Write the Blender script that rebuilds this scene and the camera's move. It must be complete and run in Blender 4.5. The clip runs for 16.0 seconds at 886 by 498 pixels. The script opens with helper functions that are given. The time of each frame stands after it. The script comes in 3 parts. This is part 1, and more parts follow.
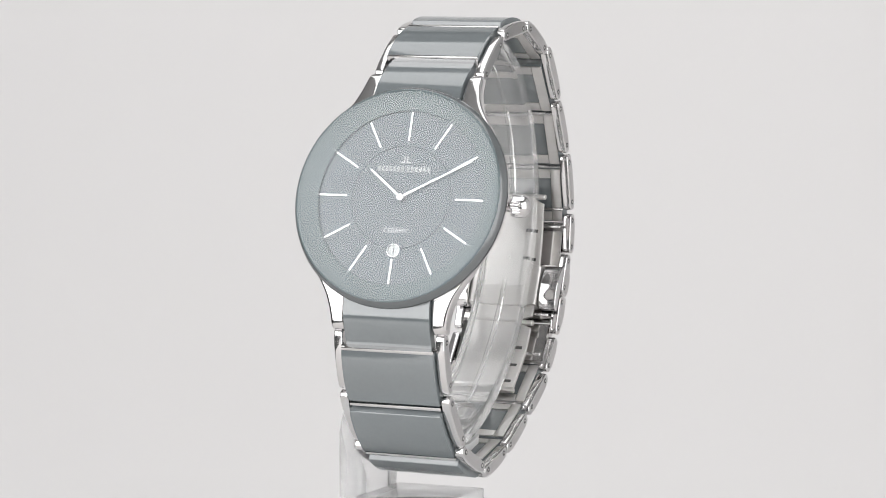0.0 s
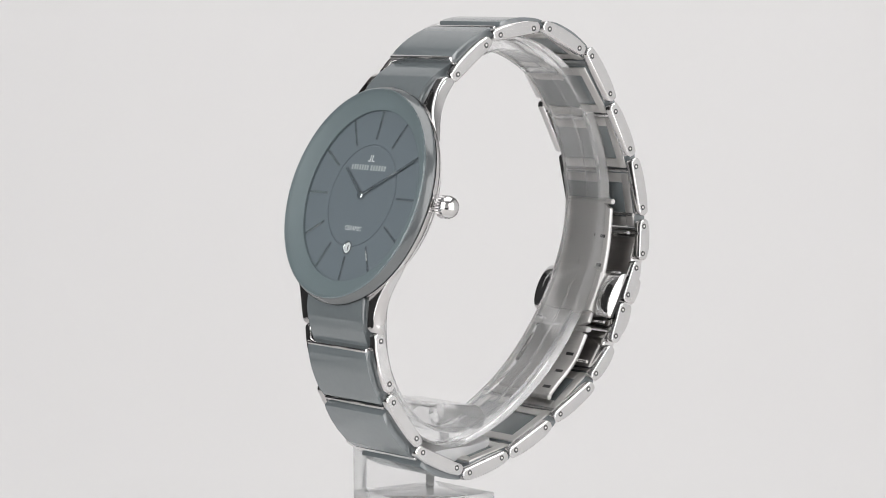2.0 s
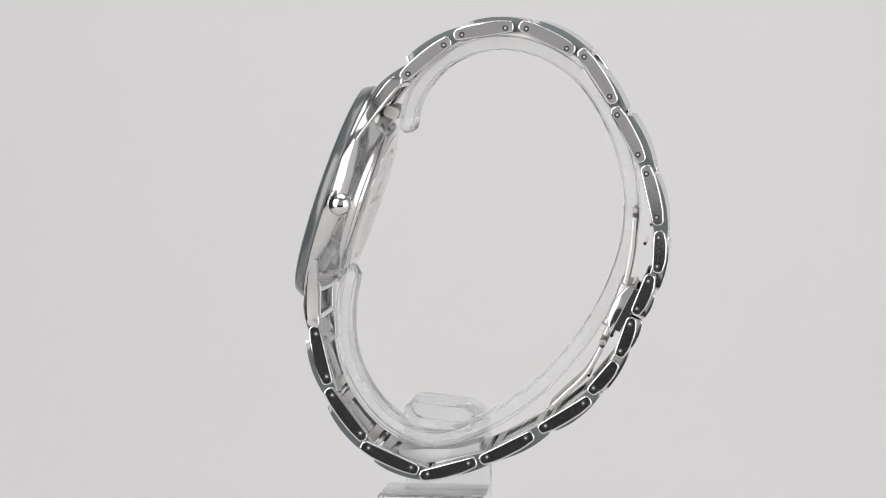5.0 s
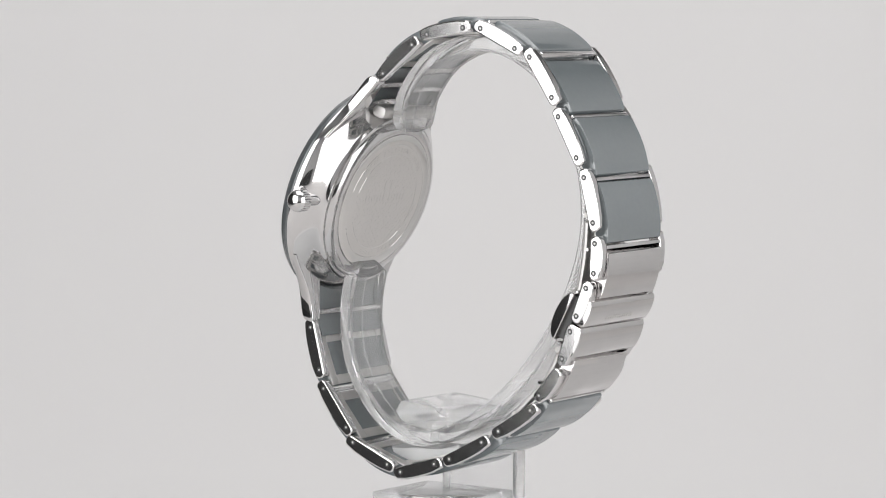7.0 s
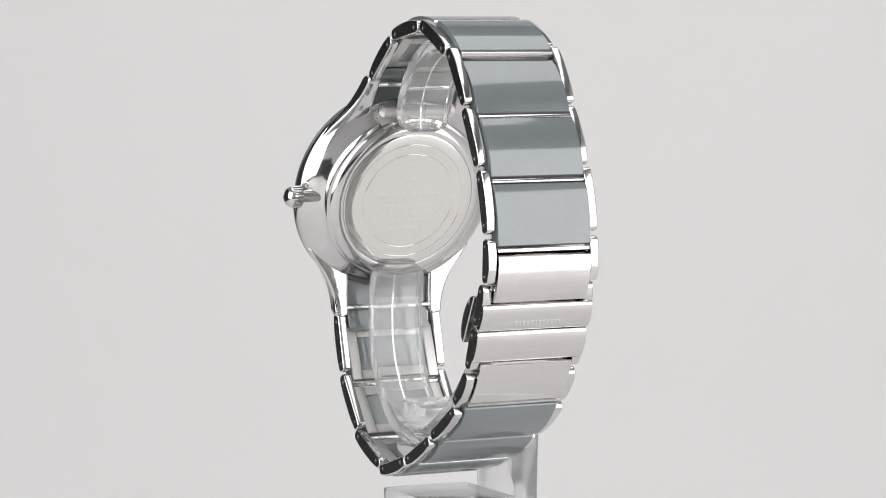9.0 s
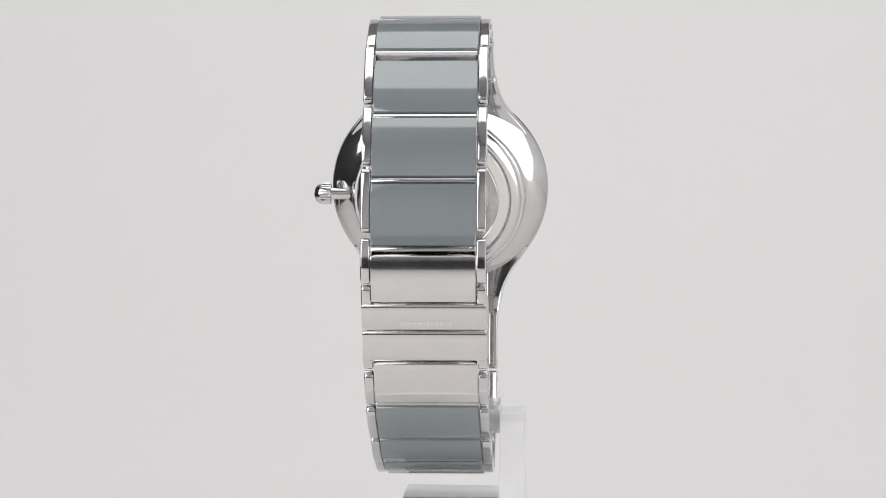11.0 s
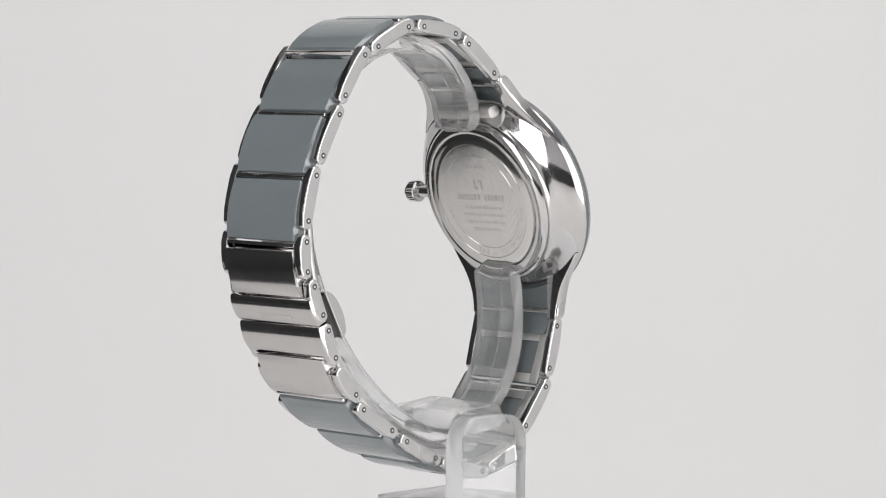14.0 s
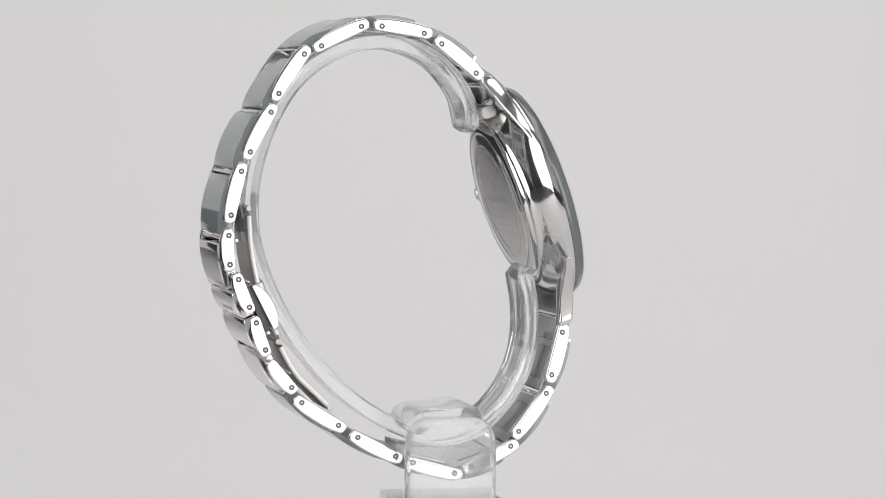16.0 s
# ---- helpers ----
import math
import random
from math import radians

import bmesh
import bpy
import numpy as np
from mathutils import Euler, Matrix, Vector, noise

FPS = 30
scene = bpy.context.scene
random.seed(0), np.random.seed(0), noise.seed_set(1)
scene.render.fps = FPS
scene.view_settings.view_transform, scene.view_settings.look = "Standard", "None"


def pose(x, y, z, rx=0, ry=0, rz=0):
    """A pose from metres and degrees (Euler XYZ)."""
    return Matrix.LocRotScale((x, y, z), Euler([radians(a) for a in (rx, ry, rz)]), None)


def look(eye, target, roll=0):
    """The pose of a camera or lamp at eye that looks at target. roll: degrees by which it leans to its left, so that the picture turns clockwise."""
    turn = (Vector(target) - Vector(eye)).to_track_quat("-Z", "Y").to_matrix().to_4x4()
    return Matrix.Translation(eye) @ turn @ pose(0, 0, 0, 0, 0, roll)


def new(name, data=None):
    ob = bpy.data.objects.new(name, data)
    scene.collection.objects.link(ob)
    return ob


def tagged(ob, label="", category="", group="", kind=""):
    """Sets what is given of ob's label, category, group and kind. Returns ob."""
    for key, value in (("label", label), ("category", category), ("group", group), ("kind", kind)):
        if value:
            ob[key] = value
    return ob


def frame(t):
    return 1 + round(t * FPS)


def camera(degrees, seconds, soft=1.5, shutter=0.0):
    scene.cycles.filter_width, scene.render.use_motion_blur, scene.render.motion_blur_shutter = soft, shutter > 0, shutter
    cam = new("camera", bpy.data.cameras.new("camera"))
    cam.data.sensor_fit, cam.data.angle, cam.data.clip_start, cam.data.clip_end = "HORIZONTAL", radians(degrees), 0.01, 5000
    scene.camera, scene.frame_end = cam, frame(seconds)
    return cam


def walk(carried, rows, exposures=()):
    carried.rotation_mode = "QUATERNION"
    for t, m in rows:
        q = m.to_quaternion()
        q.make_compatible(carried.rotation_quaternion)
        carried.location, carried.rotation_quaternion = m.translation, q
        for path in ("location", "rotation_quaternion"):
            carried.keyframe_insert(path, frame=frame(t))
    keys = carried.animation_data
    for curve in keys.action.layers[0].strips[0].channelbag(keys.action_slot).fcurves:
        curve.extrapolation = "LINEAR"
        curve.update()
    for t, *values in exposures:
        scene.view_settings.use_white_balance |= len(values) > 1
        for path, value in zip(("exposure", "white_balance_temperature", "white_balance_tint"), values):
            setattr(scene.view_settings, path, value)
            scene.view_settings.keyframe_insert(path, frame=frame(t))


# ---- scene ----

# All builders below work in millimetres; part() turns them into metres.
MM = 0.001
TURN_START, TURN_RATE = -23.2, -14.518      # the turntable, degrees and degrees a second

# ---- camera ----
cam = camera(16.73, 16.0, soft=1.0)
EYE = Vector((0.0, -0.5331, 0.0))
AIM = EYE + Vector((0.00185, 1.0, -0.0714))
walk(cam, [(0, look(EYE, AIM, 0.38)), (16, look(EYE, AIM, 0.38))],
     [(0, 0.035), (2, 0.04), (3.5, -0.07), (4.2, -0.105), (6.3, -0.13), (7, -0.12), (8.5, -0.07), (9.2, -0.04), (11.3, -0.05), (13.5, -0.025), (14.5, -0.02), (15, -0.03), (16, -0.13)])

# ---- light ----
world = bpy.data.worlds.new("studio")
world.use_nodes = True
world.node_tree.nodes["Background"].inputs[0].default_value = (0.9, 0.9, 0.9, 1)
world.node_tree.nodes["Background"].inputs[1].default_value = 0.05
scene.world = world


def softbox(name, place, target, wide, high, watts, colour=(1, 1, 1)):
    lamp = bpy.data.lights.new(name, "AREA")
    lamp.shape, lamp.size, lamp.size_y, lamp.energy, lamp.color = "RECTANGLE", wide, high, watts, colour
    ob = new(name, lamp)
    ob.matrix_world = look(place, target)
    return ob


softbox("softbox_right", (0.88, -0.80, 0.14), (0, 0, -0.03), 1.15, 1.2, 8.5)
softbox("softbox_left", (-0.86, -0.84, 0.30), (0, 0, -0.03), 1.1, 1.45, 15.0)
softbox("softbox_top", (0.1, 0.0, 1.1), (0, 0, 0), 1.2, 1.2, 7.5)
# Two strip lamps added out of view to brighten the backdrop.
softbox("added_strip_above", (0, 0.45, 0.55), (0, 1.1, 0.0), 2.3, 0.2, 2.55, (1, 0.985, 0.985))
softbox("added_strip_below", (0, 0.45, -0.36), (0, 1.1, -0.15), 1.2, 0.1, 1.0, (1, 0.985, 0.985))


# ---- materials ----
def material(name, colour, rough=0.5, metal=0.0, grain=0.0, grain_size=900.0, rough_vary=0.0, bump=0.0, stretch=(1, 1, 1), ior=1.5):
    m = bpy.data.materials.new(name)
    m.use_nodes = True
    n, l = m.node_tree.nodes, m.node_tree.links
    b = n["Principled BSDF"]
    b.inputs["Base Color"].default_value = (*colour, 1)
    b.inputs["Roughness"].default_value = rough
    b.inputs["Metallic"].default_value = metal
    b.inputs["IOR"].default_value = ior
    if grain or rough_vary or bump:
        tc = n.new("ShaderNodeTexCoord")
        mp = n.new("ShaderNodeMapping")
        mp.inputs["Scale"].default_value = stretch
        l.new(tc.outputs["Object"], mp.inputs[0])
        fine = n.new("ShaderNodeTexNoise")
        fine.inputs["Scale"].default_value, fine.inputs["Detail"].default_value = grain_size, 4
        broad = n.new("ShaderNodeTexNoise")
        broad.inputs["Scale"].default_value, broad.inputs["Detail"].default_value = grain_size / 9, 2
        l.new(mp.outputs[0], fine.inputs["Vector"])
        l.new(tc.outputs["Object"], broad.inputs["Vector"])
        mix = n.new("ShaderNodeMath")
        mix.operation = "ADD"
        l.new(fine.outputs["Fac"], mix.inputs[0]), l.new(broad.outputs["Fac"], mix.inputs[1])
        if grain:
            r = n.new("ShaderNodeMapRange")
            r.inputs["From Min"].default_value, r.inputs["From Max"].default_value = 0.6, 1.4
            r.inputs["To Min"].default_value, r.inputs["To Max"].default_value = 1 - grain, 1 + grain
            l.new(mix.outputs[0], r.inputs[0])
            sc = n.new("ShaderNodeVectorMath")
            sc.operation = "SCALE"
            sc.inputs[0].default_value = colour
            l.new(r.outputs[0], sc.inputs["Scale"])
            l.new(sc.outputs[0], b.inputs["Base Color"])
        if rough_vary:
            r = n.new("ShaderNodeMapRange")
            r.inputs["From Min"].default_value, r.inputs["From Max"].default_value = 0.6, 1.4
            r.inputs["To Min"].default_value, r.inputs["To Max"].default_value = max(0.01, rough - rough_vary), rough + rough_vary
            l.new(mix.outputs[0], r.inputs[0])
            l.new(r.outputs[0], b.inputs["Roughness"])
        if bump:
            bp = n.new("ShaderNodeBump")
            bp.inputs["Strength"].default_value, bp.inputs["Distance"].default_value = bump, 0.00005
            l.new(fine.outputs["Fac"], bp.inputs["Height"])
            l.new(bp.outputs[0], b.inputs["Normal"])
    return m


STEEL = material("polished_steel", (0.69, 0.68, 0.68), 0.085, 1.0, 0.03, 700, 0.03)
BRUSHED = material("brushed_steel", (0.70, 0.685, 0.68), 0.10, 1.0, 0.04, 3000, 0.03, 0.0, (0.02, 1, 1))
SATIN = material("satin_steel", (0.70, 0.685, 0.67), 0.46, 1.0, 0.06, 3000, 0.05, 0.0, (0.05, 1, 1))
BACK_STEEL = material("caseback_steel", (0.78, 0.77, 0.755), 0.085, 1.0, 0.03, 900, 0.03)
FAINT = material("faint_engraving", (0.78, 0.77, 0.755), 0.20, 1.0)
BEZEL_EDGE = material("bezel_edge", (0.10, 0.11, 0.115), 0.16, 0.0, 0.03, 900, 0.03, ior=2.0)
DARK_STEEL = material("socket", (0.10, 0.10, 0.10), 0.35, 1.0)
CERAMIC = material("ceramic", (0.158, 0.178, 0.186), 0.09, 0.0, 0.04, 1200, 0.02, ior=2.15)
BEZEL = material("bezel_print", (0.195, 0.232, 0.243), 0.42, 0.0, 0.02, 900, 0.03, ior=1.45)
DIAL = material("dial_lacquer", (0.182, 0.207, 0.230), 0.36, ior=1.45)
WHITE = material("white_print", (0.8, 0.8, 0.8), 0.5)
PRINT = material("light_print", (0.5, 0.52, 0.52), 0.5)
INK = material("black_print", (0.03, 0.03, 0.03), 0.5)
ENGRAVED = material("engraving", (0.77, 0.76, 0.745), 0.23, 1.0)
BACKDROP = material("backdrop_paper", (0.655, 0.646, 0.645), 0.9, 0.0, 0.004, 6)
# Room greys stand in for bright and dark surroundings mirrored in steel and ceramic.
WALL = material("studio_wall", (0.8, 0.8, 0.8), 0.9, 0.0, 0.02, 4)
DARK_WALL = material("dark_surround", (0.035, 0.035, 0.035), 0.9, 0.0, 0.05, 4)
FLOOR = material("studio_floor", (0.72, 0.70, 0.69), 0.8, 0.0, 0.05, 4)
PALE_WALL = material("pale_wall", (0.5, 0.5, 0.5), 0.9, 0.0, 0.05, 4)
CEILING = material("ceiling_tone", (0.32, 0.32, 0.32), 0.9, 0.0, 0.05, 4)
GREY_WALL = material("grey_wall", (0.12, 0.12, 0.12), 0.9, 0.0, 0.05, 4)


def clear(name, colour, ior, rough):
    m = bpy.data.materials.new(name)
    m.use_nodes = True
    b = m.node_tree.nodes["Principled BSDF"]
    b.inputs["Base Color"].default_value = (*colour, 1)
    b.inputs["Transmission Weight"].default_value = 1.0
    b.inputs["IOR"].default_value, b.inputs["Roughness"].default_value = ior, rough
    return m


ACRYLIC = clear("clear_acrylic", (1.0, 1.0, 1.0), 1.46, 0.025)
CLEAR = clear("clear_acrylic_foot", (1.0, 1.0, 1.0), 1.22, 0.06)
ACRYLIC.node_tree.nodes["Principled BSDF"].inputs["Transmission Weight"].default_value = 0.84
CLEAR.node_tree.nodes["Principled BSDF"].inputs["Transmission Weight"].default_value = 0.86


FROSTED = clear("milky_acrylic", (1.0, 1.0, 1.0), 1.3, 0.25)
FROSTED.node_tree.nodes["Principled BSDF"].inputs["Transmission Weight"].default_value = 0.4


def thin_glass(name, ior):
    """A clear pane without refraction: what the surface mirrors follows Fresnel."""
    m = bpy.data.materials.new(name)
    m.use_nodes = True
    n, l = m.node_tree.nodes, m.node_tree.links
    n.remove(n["Principled BSDF"])
    through_it, gloss, fr, mix = n.new("ShaderNodeBsdfTransparent"), n.new("ShaderNodeBsdfGlossy"), n.new("ShaderNodeFresnel"), n.new("ShaderNodeMixShader")
    gloss.inputs["Roughness"].default_value, gloss.inputs["Color"].default_value = 0.08, (1, 1, 1, 1)
    through_it.inputs["Color"].default_value = (0.97, 0.985, 0.985, 1)
    fr.inputs["IOR"].default_value = ior
    # both faces of the pane mirror: 2R / (1 + R)
    twice, plus, both = n.new("ShaderNodeMath"), n.new("ShaderNodeMath"), n.new("ShaderNodeMath")
    twice.operation, plus.operation, both.operation = "MULTIPLY", "ADD", "DIVIDE"
    twice.inputs[1].default_value, plus.inputs[1].default_value = 2.0, 1.0
    l.new(fr.outputs[0], twice.inputs[0]), l.new(fr.outputs[0], plus.inputs[0])
    l.new(twice.outputs[0], both.inputs[0]), l.new(plus.outputs[0], both.inputs[1])
    l.new(both.outputs[0], mix.inputs[0]), l.new(through_it.outputs[0], mix.inputs[1]), l.new(gloss.outputs[0], mix.inputs[2])
    l.new(mix.outputs[0], n["Material Output"].inputs[0])
    return m


CRYSTAL = thin_glass("crystal", 1.45)
CLEAR_FACE = thin_glass("crystal_underside", 1.0)


# ---- builders ----
def part(name, bm, mat, parent, label="", at=None, flat=30):
    bmesh.ops.recalc_face_normals(bm, faces=bm.faces)
    for v in bm.verts:
        v.co *= MM
    for f in bm.faces:
        f.smooth = True
    for e in bm.edges:
        if len(e.link_faces) == 2 and e.calc_face_angle(0) > radians(flat):
            e.smooth = False
    me = bpy.data.meshes.new(name)
    bm.to_mesh(me)
    bm.free()
    me.materials.append(mat)
    ob = new(name, me)
    if parent:
        ob.parent = parent
    if at is not None:
        ob.matrix_basis = at
    if label:
        tagged(ob, label)
    return ob


def share(ob, at, parent):
    c = new(ob.name.split(".")[0], ob.data)
    c.parent, c.matrix_basis = parent, at
    return c


def prism(profile, x0, x1, bevel=0.0, seg=2):
    """A closed outline in (y, z), drawn out along x."""
    bm = bmesh.new()
    a = [bm.verts.new((x0, y, z)) for y, z in profile]
    b = [bm.verts.new((x1, y, z)) for y, z in profile]
    k = len(a)
    bm.faces.new(a), bm.faces.new(b[::-1])
    for i in range(k):
        bm.faces.new((a[i], b[i], b[(i + 1) % k], a[(i + 1) % k]))
    if bevel:
        caps = [e for e in bm.edges if abs(e.verts[0].co.x - e.verts[1].co.x) < 1e-6]
        bmesh.ops.bevel(bm, geom=caps, offset=bevel, segments=seg, affect="EDGES", profile=0.6, clamp_overlap=True)
    return bm


def pillow(profile, x0, x1, b):
    """A convex outline in (y, z) drawn out along x, its rims rounded by b."""
    p = [Vector(q) for q in profile]
    k = len(p)
    turn = sum(p[i].x * p[(i + 1) % k].y - p[(i + 1) % k].x * p[i].y for i in range(k))
    inward = []
    for i in range(k):
        e0, e1 = (p[i] - p[i - 1]).normalized(), (p[(i + 1) % k] - p[i]).normalized()
        m = (e0 + e1).normalized() * (1 if turn > 0 else -1)
        inward.append(Vector((-m.y, m.x)))
    steps = [(b, 0.0), (0.42 * b, 0.2 * b), (0.1 * b, 0.58 * b), (0.0, b)]
    rows = [(x0 + d, w) for w, d in steps] + [(x1 - d, w) for w, d in reversed(steps)]
    return loft([[(x, *(q + w * n)) for q, n in zip(p, inward)] for x, w in rows])


def box(x0, x1, y0, y1, z0, z1, bevel=0.0, seg=2):
    bm = bmesh.new()
    bmesh.ops.create_cube(bm, size=1)
    for v in bm.verts:
        v.co = Vector(((x0 + x1) / 2 + v.co.x * (x1 - x0), (y0 + y1) / 2 + v.co.y * (y1 - y0), (z0 + z1) / 2 + v.co.z * (z1 - z0)))
    if bevel:
        bmesh.ops.bevel(bm, geom=bm.edges[:], offset=bevel, segments=seg, affect="EDGES", profile=0.6, clamp_overlap=True)
    return bm


def lathe(profile, n=96, closed=False):
    """(radius, height) points turned about z; open ends at radius 0 are closed to a fan."""
    bm = bmesh.new()
    rings = []
    for r, z in profile:
        if r < 1e-6:
            rings.append([bm.verts.new((0, 0, z))])
        else:
            rings.append([bm.verts.new((r * math.cos(2 * math.pi * i / n), r * math.sin(2 * math.pi * i / n), z)) for i in range(n)])
    pairs = list(zip(rings, rings[1:])) + ([(rings[-1], rings[0])] if closed else [])
    for a, b in pairs:
        for i in range(n):
            j = (i + 1) % n
            q = [a[i % len(a)], a[j % len(a)], b[j % len(b)], b[i % len(b)]]
            q = list(dict.fromkeys(q))
            if len(q) > 2:
                bm.faces.new(q)
    return bm


def loft(sections):
    """Closed rings of equal count, capped."""
    bm = bmesh.new()
    rings = [[bm.verts.new(p) for p in s] for s in sections]
    k = len(rings[0])
    for a, b in zip(rings, rings[1:]):
        for i in range(k):
            bm.faces.new((a[i], a[(i + 1) % k], b[(i + 1) % k], b[i]))
    bm.faces.new(rings[0]), bm.faces.new(rings[-1][::-1])
    return bm


def smooth_path(points, per=8):
    """Catmull-Rom through 2D points."""
    p = [Vector(q) for q in points]
    p = [2 * p[0] - p[1]] + p + [2 * p[-1] - p[-2]]
    out = []
    for i in range(1, len(p) - 2):
        for s in range(per):
            t = s / per
            a, b, c, d = p[i - 1], p[i], p[i + 1], p[i + 2]
            out.append(0.5 * ((2 * b) + (c - a) * t + (2 * a - 5 * b + 4 * c - d) * t * t + (3 * b - a - 3 * c + d) * t ** 3))
    out.append(p[-2])
    return out


def ribbon(path, outline, tip=0.0):
    """Sweep an outline of (x, n) along a path in (y, z); n points to the path's left."""
    secs = []
    run = [0.0]
    for p, q in zip(path, path[1:]):
        run.append(run[-1] + (q - p).length)
    for i, q in enumerate(path):
        d = min(1.0, min(run[i], run[-1] - run[i]) / max(tip, 1e-6))
        k = 0.5 + 0.5 * math.sqrt(max(0.0, 1 - (1 - d) ** 2))
        t = (path[min(i + 1, len(path) - 1)] - path[max(i - 1, 0)]).normalized()
        nrm = Vector((-t.y, t.x))
        low = 1 if not tip else 0.3 + 0.7 * math.sqrt(max(0.0, 1 - (1 - min(1.0, 2.2 * d)) ** 2))
        secs.append([(x * k, q.x + n * low * nrm.x, q.y + n * low * nrm.y) for x, n in outline])
    return loft(secs)


def rounded(w, h, r, k=4):
    """Rounded rectangle about the origin."""
    pts = []
    for cx, cy, a0 in ((w / 2 - r, h / 2 - r, 0), (-w / 2 + r, h / 2 - r, 90), (-w / 2 + r, -h / 2 + r, 180), (w / 2 - r, -h / 2 + r, 270)):
        for i in range(k + 1):
            a = radians(a0 + 90 * i / k)
            pts.append((cx + r * math.cos(a), cy + r * math.sin(a)))
    return pts


# ---- the studio ----
def studio():
    # Room added out of view; each side's grey shapes reflections and fill.
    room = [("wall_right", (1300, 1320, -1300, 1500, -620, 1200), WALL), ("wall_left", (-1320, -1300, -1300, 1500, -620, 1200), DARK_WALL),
            # Low dark panel behind the camera is added, so the lower plates mirror black.
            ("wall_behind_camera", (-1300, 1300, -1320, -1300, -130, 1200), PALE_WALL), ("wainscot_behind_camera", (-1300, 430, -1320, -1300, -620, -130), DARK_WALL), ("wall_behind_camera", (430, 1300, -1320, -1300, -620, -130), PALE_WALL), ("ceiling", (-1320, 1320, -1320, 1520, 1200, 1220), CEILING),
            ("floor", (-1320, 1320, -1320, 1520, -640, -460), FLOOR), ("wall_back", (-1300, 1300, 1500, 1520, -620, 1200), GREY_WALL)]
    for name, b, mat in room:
        tagged(part(name, box(*b), mat, None), "added matt studio surface out of view, grey set for reflections", name.split("_")[0], kind="structure")
    # Unseen black sheet, added to darken what the caseback mirrors from the floor.
    tagged(part("floor_dark_patch", box(-1295, -860, -1290, 290, -460, -452), DARK_WALL, None), "unseen black sheet added on the floor for dark reflections", "floor", kind="structure")
    # Black boards added out of view; clasp links and caseback mirror them as dark areas.
    tagged(part("reflection_flag", box(-1280, -480, 1000, 1008, -280, -50, 1), DARK_WALL, None), "unseen black board added beside the paper for dark reflections", "studio flag", kind="structure")
    tagged(part("reflection_flag", box(-808, -800, 310, 740, -390, -50, 1), DARK_WALL, None), "unseen black board added at the left for dark reflections", "studio flag", kind="structure")
    # paper sweep: hangs from above and curves forward over the floor
    prof = [(1200, 1100), (1200, -200)] + [(1200 - 240 * (1 - math.cos(a)), -200 - 240 * math.sin(a)) for a in [radians(9 * i) for i in range(1, 11)]] + [(300, -440)]
    path = [Vector(p) for p in prof]
    tagged(part("backdrop", ribbon(path, [(-1290, 0), (1290, 0), (1290, -2), (-1290, -2)]), BACKDROP, None), "seamless light grey paper backdrop", "backdrop", kind="structure")
    tagged(part("pedestal", lathe([(0, -460), (38, -460), (38, -89.2), (37, -88.2), (0, -88.2)]), WALL, None), "white round pedestal under the stand", "pedestal", kind="structure")


# ---- the wristwatch ----
def holder(name, label, category):
    ob = new(name)
    ob.empty_display_size = 0.01
    return tagged(ob, label, category)


TILT = radians(18.2)
# case frame: x across, y towards twelve, z out of the dial
CASE = Matrix.Translation(Vector((0, -17.78, -27.89)) * MM) @ Matrix(((1, 0, 0, 0), (0, math.sin(TILT), -math.cos(TILT), 0), (0, math.cos(TILT), math.sin(TILT), 0), (0, 0, 0, 1)))


DIAL_AT = CASE @ Matrix.Translation((0, 0, -0.85 * MM))


def dome(r):
    return 1.72 - 0.4 * (r / 19.0) ** 2


